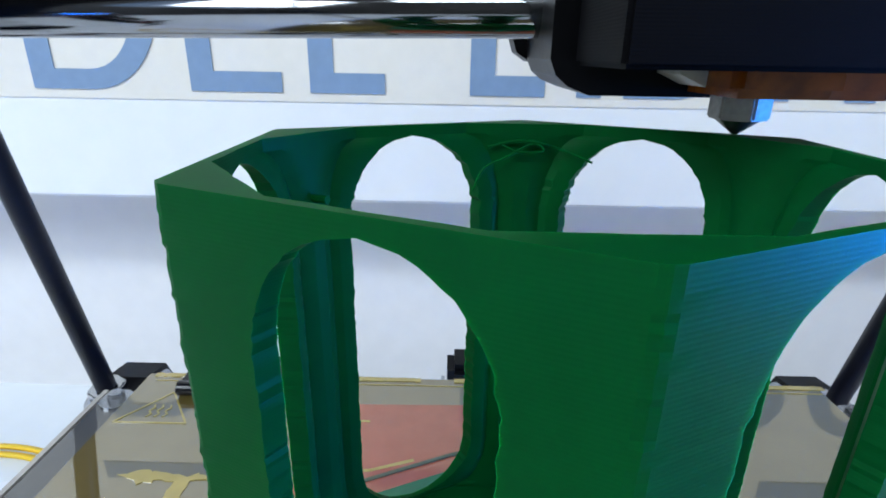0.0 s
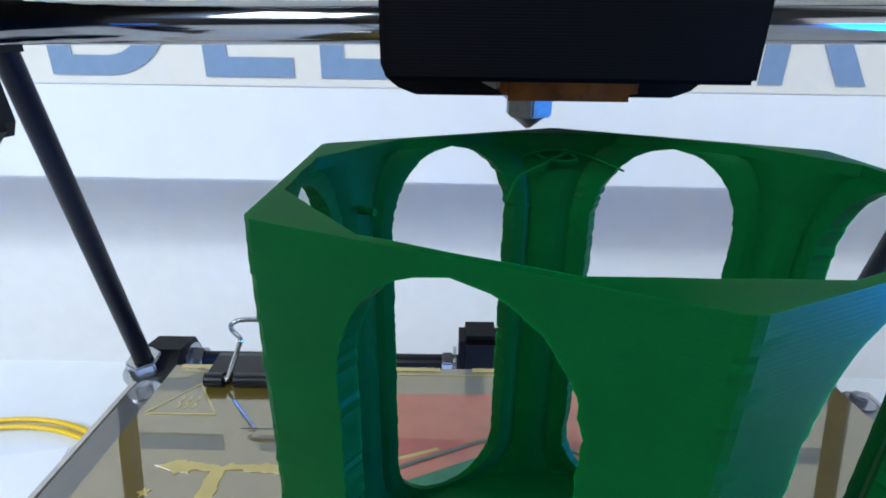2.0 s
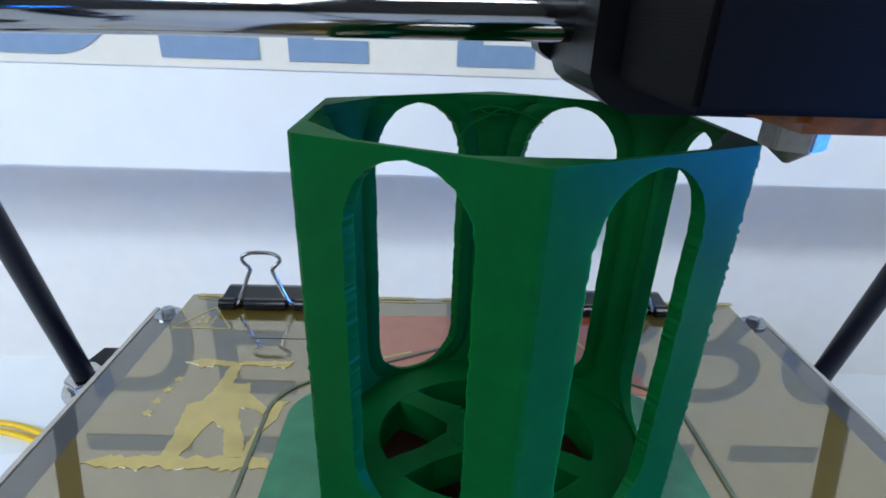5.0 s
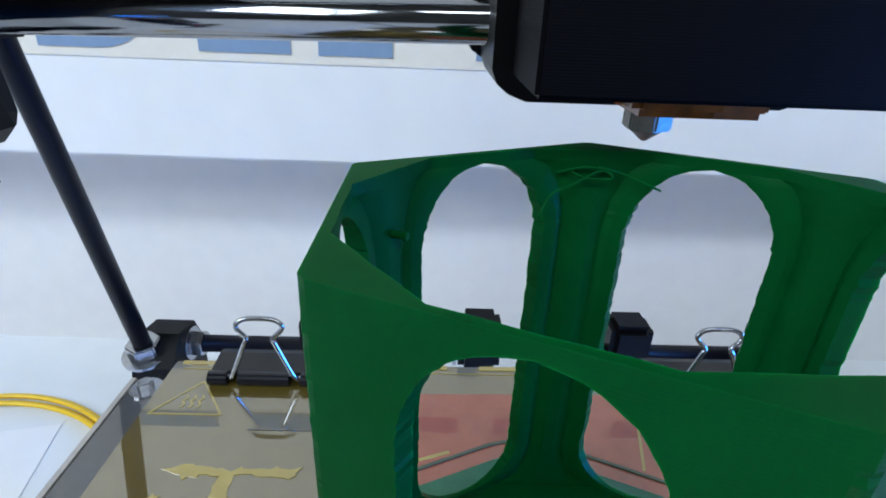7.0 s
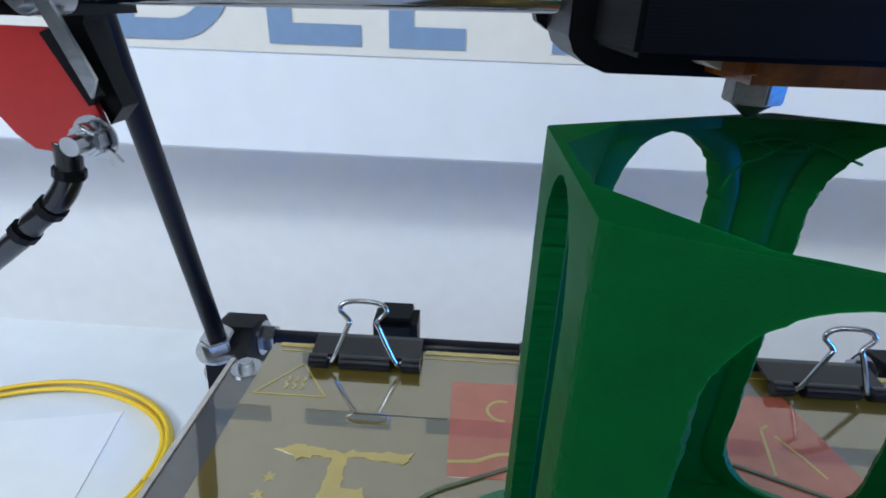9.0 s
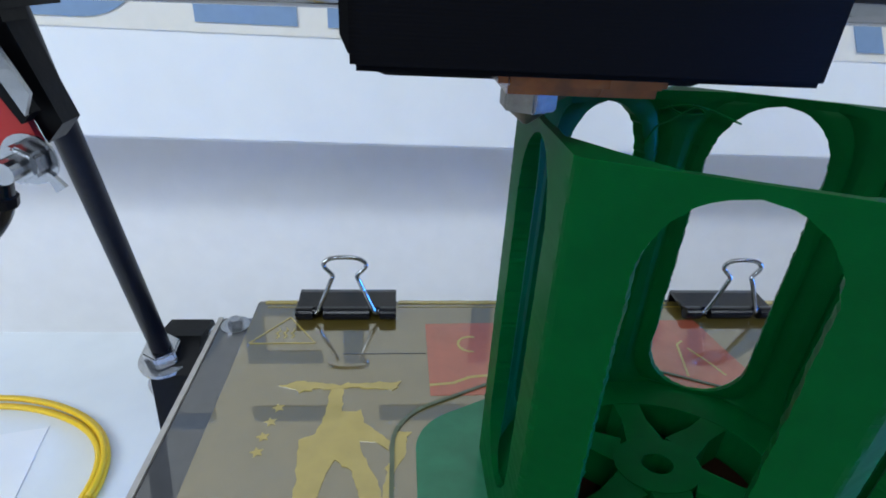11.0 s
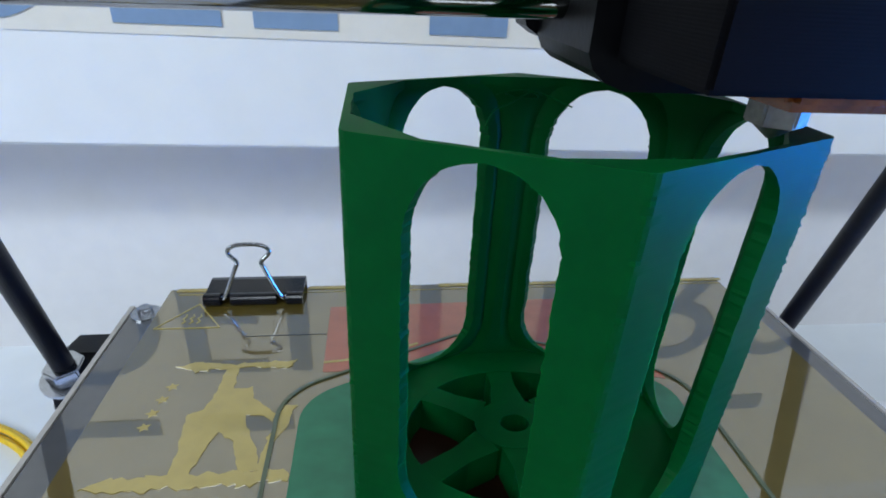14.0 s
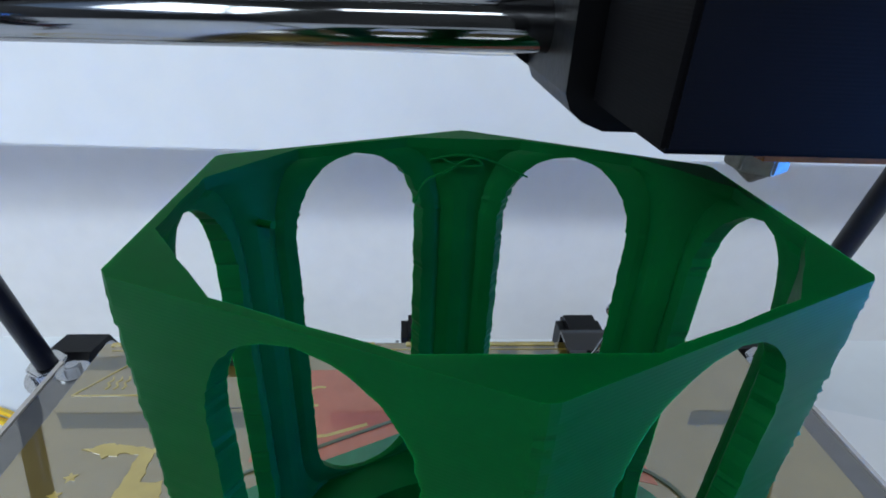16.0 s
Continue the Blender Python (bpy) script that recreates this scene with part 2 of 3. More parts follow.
# ---- the board with blue lettering ----
def letter(parent, ch, x0, x1, z0, height, s, y):
    """Block letters as raised flat strokes of width s."""
    z1 = z0 + height
    if ch == "I":
        polys = [[(x0, z0), (x0 + s, z0), (x0 + s, z1), (x0, z1)]]
    elif ch == "L":
        polys = [[(x0, z0), (x1, z0), (x1, z0 + s * 0.8), (x0 + s, z0 + s * 0.8), (x0 + s, z1), (x0, z1)]]
    elif ch == "E":
        zm, h = (z0 + z1) / 2, s * 0.8
        polys = [[(x0, z0), (x1, z0), (x1, z0 + h), (x0 + s, z0 + h), (x0 + s, zm - h / 2), (x1 - s * 0.3, zm - h / 2), (x1 - s * 0.3, zm + h / 2), (x0 + s, zm + h / 2), (x0 + s, z1 - h), (x1, z1 - h), (x1, z1), (x0, z1)]]
    else:
        def bowl(cx, cz, rx, rz, a0, a1):
            n = 20
            return [(cx + rx * math.cos(a0 + (a1 - a0) * k / n), cz + rz * math.sin(a0 + (a1 - a0) * k / n)) for k in range(n + 1)]

        def ring(xa, xb, za, zb):
            cx, cz = xa + (xb - xa) * 0.45, (za + zb) / 2
            q = math.pi / 2
            out = [(xa, za)] + bowl(cx, cz, xb - cx, (zb - za) / 2, -q, q) + [(xa, zb)]
            return [out, [(xa + s, za + s * 0.8)] + bowl(cx, cz, xb - cx - s, (zb - za) / 2 - s * 0.8, -q, q) + [(xa + s, zb - s * 0.8)]]
        zm = (z0 + z1) / 2
        if ch == "D":
            polys = [ring(x0, x1, z0, z1)]
        elif ch == "B":
            polys = [ring(x0, x1, z0, zm + s * 0.4), ring(x0, x1 - s * 0.3, zm - s * 0.4, z1)]
        elif ch == "R":
            polys = [ring(x0, x1, zm - s * 0.4, z1), [(x0, z0), (x0 + s, z0), (x0 + s, zm), (x0, zm)], [(x1 - s, z0), (x1 + s * 0.2, z0), (x0 + s * 2.4, zm), (x0 + s * 1.3, zm)]]
        elif ch == "O":
            c = ((x0 + x1) / 2, zm)
            polys = [[bowl(*c, (x1 - x0) / 2, height / 2, 0, 2 * math.pi)[:-1], bowl(*c, (x1 - x0) / 2 - s, height / 2 - s * 0.8, 0, 2 * math.pi)[:-1]]]
    bm = bmesh.new()
    for k, poly in enumerate(polys):
        lo = y - 0.0006 - 0.0002 * k
        if isinstance(poly[0], tuple):
            prism(poly, "y", lo, y, bm)
        else:
            outer, inner = poly
            if len(outer) == len(inner):
                rows = [[bm.verts.new((u, w, v)) for u, v in loop] for loop in (outer, inner) for w in (lo, y)]
                n = len(outer)
                for i in range(n):
                    j = (i + 1) % n
                    for a, b in ((0, 2), (1, 3), (0, 1), (2, 3)):
                        bm.faces.new((rows[a][i], rows[a][j], rows[b][j], rows[b][i]))
    part("letter", bm, BLUE_INK, parent, "faded blue capital letter")


FOLD, CREAM = 0.0021, 0.0641
LETTER_Z, LETTER_H, STROKE = 0.0693, 0.0988, 0.01435
board = holder("lettered_board", "white board with a cream strip of large blue capital letters", "sign")
board.matrix_world = room_turn
part("board", box(-1.3, 1.3, BOARD_Y, WALL_Y - 0.002, FOLD, 0.36), WHITE, board, "plain white board", bevel=0.002)
part("paper_strip", box(-1.25, 1.25, BOARD_Y - 0.0008, BOARD_Y - 0.0002, CREAM, 0.34), PAPER, board, "cream paper strip")
for ch, xa, xb in (("D", -0.2513, -0.1745), ("E", -0.1602, -0.1077), ("L", -0.0919, -0.0493), ("L", -0.0014, 0.0407), ("I", 0.0585, 0.0725), ("B", 0.085, 0.145), ("R", 0.1628, 0.222), ("O", 0.235, 0.31)):
    letter(board, ch, xa * 1.0402 - 0.0005, xb * 1.0402 - 0.0005, LETTER_Z, LETTER_H, STROKE, BOARD_Y - 0.001)
# a second line higher up, never read: plain bars
for xa, xb in ((-0.28, -0.2), (-0.17, -0.1), (-0.07, 0.0), (0.03, 0.1), (0.13, 0.2), (0.23, 0.3)):
    part("ink_bar", box(xa, xb, BOARD_Y - 0.0016, BOARD_Y - 0.001, 0.212, 0.228), BLUE_INK, board, "faded blue bar")

# ---- the printer's frame ----
LEFT, RIGHT = -0.1445, 0.145
ROD_Y, ROD_Z, LEAN = 0.1021, -0.0436, 1.355
X_Y, X_Z, X_TILT = 0.0221, 0.0986, 0.0134


def nut(parent, at, way, r=0.0072, h=0.0065, washer=0.0098):
    at, way = Vector(at), Vector(way).normalized()
    part("nut", tube(at, at + way * h, r, 6), STEEL, parent, "bright hexagon nut", bevel=0.0006)
    part("washer", tube(at - way * 0.0016, at - way * 0.0001, washer, 28), STEEL, parent, "bright flat washer")


printer = holder("printer_frame", "black threaded-rod frame of a small 3D printer standing on the table", "3D printer")
UP = Vector((0, -math.cos(LEAN), math.sin(LEAN)))
for sx, x in ((-1, LEFT), (1, RIGHT)):
    foot = Vector((x - 0.001, ROD_Y, ROD_Z))
    part("frame_rod", tube(foot - UP * 0.03, foot + UP * 0.36, 0.0037, 24), ROD_BLACK, printer, "slanting black frame rod", smooth=True)
    nut(printer, foot + UP * 0.003, UP)
    nut(printer, foot - UP * 0.012, -UP)
    y0 = ROD_Y
    outline = [(y0 - 0.036, TABLE), (y0 + 0.01, TABLE), (y0 + 0.022, -0.11), (y0 + 0.024, -0.048), (y0 + 0.018, -0.036), (y0 + 0.004, -0.034), (y0 - 0.008, -0.044), (y0 - 0.012, -0.08)]
    part("corner_bracket", prism(outline, "x", x - sx * 0.004 - 0.0085, x - sx * 0.004 + 0.0085), BLACK, printer, "black plastic corner bracket", bevel=0.003)
    side = Vector((-sx, 0, 0))
    nut(printer, (x - sx * 0.0135, ROD_Y + 0.012, -0.0445), side, r=0.0062, h=0.0055, washer=0.0078)
    part("side_rod", tube((x, ROD_Y, -0.118), (x, -0.25, -0.118), 0.0042, 16), ROD_BLACK, printer, "black lower side rod", smooth=True)
    low = Vector((x, ROD_Y - 0.03, -0.118))
    nut(printer, low, (0, -1, 0))
    front = Vector((x, -0.25, -0.1))
    part("frame_rod", tube(front, (x, -0.02, 0.32), 0.0044, 24), ROD_BLACK, printer, "slanting black frame rod", smooth=True)
part("front_bracket", prism([(-0.27, TABLE), (-0.225, TABLE), (-0.23, -0.09), (-0.26, -0.09)], "x", LEFT - 0.009, LEFT + 0.009), BLACK, printer, bevel=0.003)
part("front_bracket", prism([(-0.27, TABLE), (-0.225, TABLE), (-0.23, -0.09), (-0.26, -0.09)], "x", RIGHT - 0.009, RIGHT + 0.009), BLACK, printer, bevel=0.003)
part("cross_rod", tube((LEFT, ROD_Y + 0.012, -0.0445), (RIGHT, ROD_Y + 0.012, -0.0445), 0.004, 16), ROD_BLACK, printer, "horizontal black rod", smooth=True)
for x in (-0.071, 0.0, 0.068):
    part("bearing_holder", box(x - 0.0095, x + 0.0095, ROD_Y + 0.003, ROD_Y + 0.021, -0.052, -0.026), BLACK, printer, "black bearing holder", bevel=0.003)
nut(printer, (-0.012, ROD_Y + 0.012, -0.0445), (-1, 0, 0), r=0.0055, h=0.005, washer=0.0075)
part("guide_rod", tube((-0.17, X_Y, X_Z - 0.17 * X_TILT), (0.17, X_Y, X_Z + 0.17 * X_TILT), 0.004, 40), CHROME, printer, "polished steel guide rod", smooth=True)
part("guide_rod", tube((-0.17, X_Y, X_Z + 0.05 - 0.17 * X_TILT), (0.17, X_Y, X_Z + 0.05 + 0.17 * X_TILT), 0.004, 40), CHROME, printer, "polished steel guide rod", smooth=True)
for y in (-0.035, 0.035):
    part("bed_guide_rod", tube((y * 1.6, -0.25, -0.05), (y * 1.6, 0.12, -0.05), 0.004, 20), CHROME, printer, "polished steel guide rod", smooth=True)
# ---- the axis end with its end stop ----
axis_end = holder("axis_end", "black axis end bracket on the guide rods", "printer part")
part("bracket", box(-0.175, -0.1195, 0.013, 0.046, 0.0885, 0.16), BLACK, axis_end, "black plastic bracket", bevel=0.003)
part("plate", prism([(-0.135, 0.1), (-0.1247, 0.1), (-0.1221, 0.0737), (-0.1234, 0.0704), (-0.1258, 0.0706), (-0.1302, 0.089)], "y", 0.027, 0.034), BLACK, axis_end, "black slanting plate", bevel=0.0012)
part("bolt", tube((-0.1165, 0.0045, 0.0921), (-0.1165, 0.013, 0.0921), 0.0031, 18), STEEL, axis_end, "bright bolt head", bevel=0.0005)
part("bolt_tip", tube((-0.1165, 0.003, 0.0921), (-0.1165, 0.0044, 0.0921), 0.0018, 16), STEEL, axis_end, "dark bolt tip")
end_stop = holder("end_stop_switch", "red end stop circuit board with a steel lever and black cable", "switch")
part("circuit_board", prism([(-0.148, 0.0876), (-0.1224, 0.0874), (-0.1209, 0.0862), (-0.1176, 0.0768), (-0.1163, 0.0712), (-0.1181, 0.0678), (-0.1244, 0.0673), (-0.1298, 0.0679), (-0.1325, 0.0703), (-0.1363, 0.0761), (-0.148, 0.083)], "y", 0.0072, 0.0086), RED, end_stop, "red circuit board", bevel=0.0003)
part("switch_body", prism([(-0.1205, 0.087), (-0.1172, 0.0885), (-0.1137, 0.0752), (-0.1165, 0.0722)], "y", 0.0088, 0.0135), BLACK, end_stop, "black switch body", bevel=0.0004)
part("switch_front", prism([(-0.1216, 0.0868), (-0.1196, 0.0876), (-0.115, 0.0775), (-0.1166, 0.076)], "y", 0.0048, 0.0071), BLACK, end_stop, "black switch front", bevel=0.0004)
part("lever", prism([(-0.1206, 0.092), (-0.1184, 0.0926), (-0.1138, 0.0803), (-0.1152, 0.0774)], "y", 0.0038, 0.0046), STEEL, end_stop, "steel switch lever", bevel=0.0002)
part("bolt", tube((-0.1184, 0.0035, 0.0704), (-0.1184, 0.0066, 0.0704), 0.003, 6), STEEL, end_stop, "bright hexagon nut", bevel=0.0005)
part("bolt", tube((-0.1184, 0.0005, 0.0704), (-0.1184, 0.0034, 0.0704), 0.0016, 14), STEEL, end_stop, "bolt end")
part("washer", tube((-0.1184, 0.0067, 0.0704), (-0.1184, 0.0071, 0.0704), 0.0038, 24), STEEL, end_stop, "bright washer")
part("connector", prism([(-0.117, 0.0693), (-0.1157, 0.0683), (-0.1143, 0.0664), (-0.1158, 0.0655)], "y", 0.0062, 0.007), STEEL, end_stop, "small steel contact", bevel=0.0002)
part("cable", sweep(curve([(-0.1256, 0.009, 0.069), (-0.1258, 0.0089, 0.0655), (-0.1268, 0.0087, 0.0618), (-0.1305, 0.0087, 0.0573), (-0.1358, 0.0087, 0.0533), (-0.1406, 0.0095, 0.0493), (-0.16, 0.012, 0.036), (-0.19, 0.016, 0.016), (-0.23, 0.02, -0.01), (-0.3, 0.02, -0.06)]), 0.0022, 12), BLACK_PAINT, end_stop, "black taped cable", smooth=True)
for x, z, dx, dz in ((-0.1263, 0.0633, 0.0002, 0.0008), (-0.1318, 0.0562, 0.0007, 0.0006), (-0.1385, 0.051, 0.0007, 0.0006)):
    part("cable_tie", tube((x - dx, 0.0088, z - dz), (x + dx, 0.0088, z + dz), 0.0027, 10), BLACK, end_stop, "black cable tie")

axis_end.matrix_world = pose(0.0055, 0, 0.0026)
end_stop.matrix_world = pose(0.0116, 0, 0.0026)

# ---- the bed ----
bed = holder("print_bed", "tan heated bed under glass with gold and red print", "print bed")
BX0, BX1, BACK, FRONT = -0.0998, 0.1015, 0.0555, -0.149
part("plate", box(BX0, BX1, FRONT, BACK, -0.0035, 0.0), BED_M, bed, "glossy tan plate", bevel=0.0005)
part("carrier", box(BX0 - 0.0105, BX1 + 0.0105, FRONT - 0.008, BACK - 0.0045, -0.0075, -0.0037), EDGE_M, bed, "slate carrier board", bevel=0.0004)
for x in (BX0 - 0.0113, BX1 + 0.0113):
    part("pale_edge", box(x - 0.0007, x + 0.0007, FRONT - 0.008, BACK - 0.0045, -0.0078, -0.0034), RIM_M, bed, "pale cut edge")
for x in (BX0 - 0.0055, BX1 + 0.0055):
    for y in (BACK - 0.009, FRONT + 0.009):
        part("corner_screw", tube((x, y, -0.0037), (x, y, -0.0008), 0.0025, 6), STEEL, bed, "bright corner screw", bevel=0.0005)
        part("screw_washer", tube((x, y, -0.0037), (x, y, -0.0031), 0.0045, 20), STEEL, bed, "bright washer")


def ink(parent, name, outline, mat, z=0.00012, rough=0.0, label=""):
    """A thin printed patch with an uneven edge."""
    pts = []
    outline = [(x + 0.0025, 0.9 * y + 0.0055) for x, y in outline]
    for i, p in enumerate(outline):
        q = outline[(i + 1) % len(outline)]
        n = max(1, int(math.hypot(q[0] - p[0], q[1] - p[1]) / 0.0012)) if rough else 1
        for k in range(n):
            t = k / n
            pts.append((p[0] + (q[0] - p[0]) * t + random.gauss(0, rough), p[1] + (q[1] - p[1]) * t + random.gauss(0, rough)))
    part(name, prism(pts, "z", 0.00001, z), mat, parent, label)


def ink_line(parent, pts, w, mat, z=0.00016):
    for a, b in zip(pts, pts[1:]):
        d = (Vector(b) - Vector(a)).normalized()
        n = Vector((-d.y, d.x)) * w / 2
        ink(parent, "printed_line", [tuple(Vector(a) - n), tuple(Vector(b) - n), tuple(Vector(b) + n), tuple(Vector(a) + n)], mat, z)


GOLD = "gold printed shape"
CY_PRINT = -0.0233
# red field behind the print
ink(bed, "bed_field", [(-0.0475, 0.0405), (0.043, 0.0425), (0.046, 0.02), (0.05, -0.005), (0.02, 0.005), (-0.0475, 0.005)], RED_INK, 0.0001, label="red printed field")
# shade in the cage's floor holes, painted as a maroon disc on the bed
ink(bed, "bed_field", [(0.0036 + 0.033 * math.cos(a * 0.2618), CY_PRINT + 0.028 * math.sin(a * 0.2618)) for a in range(24)], MAROON, 0.00002, label="red print darkened to maroon for the shade under the cage")
# standing figure, as a plain gold shape
ink(bed, "printed_shape", [(-0.0958, -0.0325), (-0.09, -0.0302), (-0.08, -0.0296), (-0.07, -0.0306), (-0.06, -0.0304), (-0.0525, -0.0308), (-0.0525, -0.0345), (-0.065, -0.0342), (-0.08, -0.0346), (-0.09, -0.034)], YELLOW_INK, 0.00022, 0.00045, GOLD)
ink(bed, "printed_shape", [(-0.0785, -0.0302), (-0.0738, -0.0302), (-0.0725, -0.024), (-0.0705, -0.017), (-0.0665, -0.021), (-0.0635, -0.0304), (-0.0588, -0.0304), (-0.0605, -0.024), (-0.064, -0.0165), (-0.0652, -0.0115), (-0.061, -0.012), (-0.0585, -0.0142), (-0.0578, -0.0118), (-0.0615, -0.0078), (-0.0645, -0.005), (-0.0652, -0.0002), (-0.068, -0.0012), (-0.0702, -0.001), (-0.0705, 0.0095), (-0.074, 0.009), (-0.0742, -0.002), (-0.076, -0.0085), (-0.0795, -0.0105), (-0.0792, -0.016), (-0.0782, -0.024)], YELLOW_INK, 0.0002, 0.00016, GOLD)
ink(bed, "printed_shape", [(-0.0872, 0.0105), (-0.083, 0.0118), (-0.078, 0.0108), (-0.07, 0.0102), (-0.062, 0.0108), (-0.0555, 0.011), (-0.0565, 0.0082), (-0.062, 0.0086), (-0.07, 0.0088), (-0.077, 0.0085), (-0.082, 0.0075), (-0.085, 0.009)], YELLOW_INK, 0.00022, 0.0004, GOLD)
ink(bed, "printed_shape", [(-0.0575, -0.0085), (-0.0538, -0.0088), (-0.0545, -0.0155), (-0.0575, -0.0225), (-0.058, -0.03), (-0.0596, -0.03), (-0.0588, -0.0215), (-0.057, -0.0155)], YELLOW_INK, 0.00018, 0.00045, GOLD)
for x, y in ((-0.0862, 0.0012), (-0.0872, -0.004), (-0.088, -0.0092), (-0.0884, -0.0142)):
    ink(bed, "printed_mark", [(x + (0.0017 if k % 2 else 0.0008) * math.cos(k * 0.628), y + (0.0017 if k % 2 else 0.0008) * math.sin(k * 0.628)) for k in range(10)], YELLOW_INK, label=GOLD)
# heat warning triangle
ink_line(bed, [(-0.1, 0.0302), (-0.0901, 0.0448), (-0.0807, 0.0302), (-0.1, 0.0302)], 0.0005, YELLOW_INK)
for k in range(3):
    x = -0.0925 + 0.0022 * k
    ink_line(bed, [(x, 0.0328), (x + 0.0007, 0.0342), (x - 0.0004, 0.0356), (x + 0.0005, 0.037), (x, 0.0384)], 0.0005, YELLOW_INK)
# gold strip at the back edge and thin printed lines
for xa, xb in ((-0.0998, -0.0895), (-0.056, -0.02), (-0.01, 0.038), (0.074, 0.1)):
    ink(bed, "printed_strip", [(xa, 0.0532), (xb, 0.0532), (xb, 0.0552), (xa, 0.0552)], YELLOW_INK, 0.00025, 0.00008, GOLD)
ink_line(bed, [(-0.0985, 0.0512), (0.098, 0.0512)], 0.0003, YELLOW_INK)
ink_line(bed, [(-0.072, 0.0245), (-0.048, 0.0245)], 0.0003, EDGE_M)
ink_line(bed, [(0.0275, 0.012), (0.031, 0.028), (0.0335, 0.03)], 0.0007, YELLOW_INK)
ink_line(bed, [(0.0335, 0.026), (0.037, 0.018), (0.039, 0.012)], 0.0007, YELLOW_INK)
ink_line(bed, [(-0.034 + 0.004 * math.cos(a * 0.4), 0.029 + 0.004 * math.sin(a * 0.4)) for a in range(3, 13)], 0.0008, YELLOW_INK)
ink_line(bed, [(-0.0475, 0.0095), (-0.041, 0.0102), (-0.036, 0.0128), (-0.03, 0.0135), (-0.02, 0.0175)], 0.001, YELLOW_INK)


# ---- binder clips ----
def binder_clip(x):
    clip = tagged(new("binder_clip"), "black binder clip with wire handle gripping the glass edge", "binder clip", "clips on the bed edge")
    w = 0.0157
    lip, spine = -0.0122, 0.0012
    bm = prism([(lip + 0.0035, 0.0033), (spine - 0.002, 0.004), (spine, 0.0037), (spine, -0.0152), (spine - 0.003, -0.0152), (lip + 0.0035, -0.0128), (lip + 0.003, -0.0118), (spine - 0.0008, -0.0138), (spine - 0.0008, 0.0029), (lip + 0.003, 0.0022)], "x", -w, w)
    part("clip_body", bm, BLACK_PAINT, clip, "black sprung steel body", bevel=0.0003)
    for a, b in ((-w, -0.0105), (-0.0072, 0.0072), (0.0105, w)):
        part("rolled_lip", tube((a, lip + 0.0018, 0.0022), (b, lip + 0.0018, 0.0022), 0.0021, 18), BLACK_PAINT, clip, "rolled black lip", smooth=False)
        part("rolled_lip", tube((a, lip + 0.0018, -0.0126), (b, lip + 0.0018, -0.0126), 0.0018, 18), BLACK_PAINT, clip)
    wire = curve([(-0.0105, lip + 0.002, 0.0026), (-0.0088, lip + 0.001, 0.0036), (-0.0045, lip + 0.0015, 0.0128), (-0.0038, lip + 0.002, 0.0148), (-0.0062, lip + 0.0026, 0.0172), (-0.0058, lip + 0.0029, 0.0188), (-0.003, lip + 0.0032, 0.0198), (0.003, lip + 0.0032, 0.0198), (0.0058, lip + 0.0029, 0.0188), (0.0062, lip + 0.0026, 0.0172), (0.0038, lip + 0.002, 0.0148), (0.0045, lip + 0.0015, 0.0128), (0.0088, lip + 0.001, 0.0036), (0.0105, lip + 0.002, 0.0026)], 6)
    wire = [Vector((p.x, p.y, 0.0026 + (p.z - 0.0026) * 1.1)) for p in wire]
    part("wire_handle", sweep(wire, 0.0007, 10), STEEL, clip, "bright wire handle", smooth=True)
    clip["x"] = x
    return clip


clips = [binder_clip(-0.07), binder_clip(0.0583)]

# ---- the print ----
CX, RIM, TALL, CY, FLAT = 0.0013, 0.0411, 0.082, -0.0228, 0.775   # the hexagon is a little flattened front to back
BORE = RIM * math.cos(radians(30)) - 0.0011


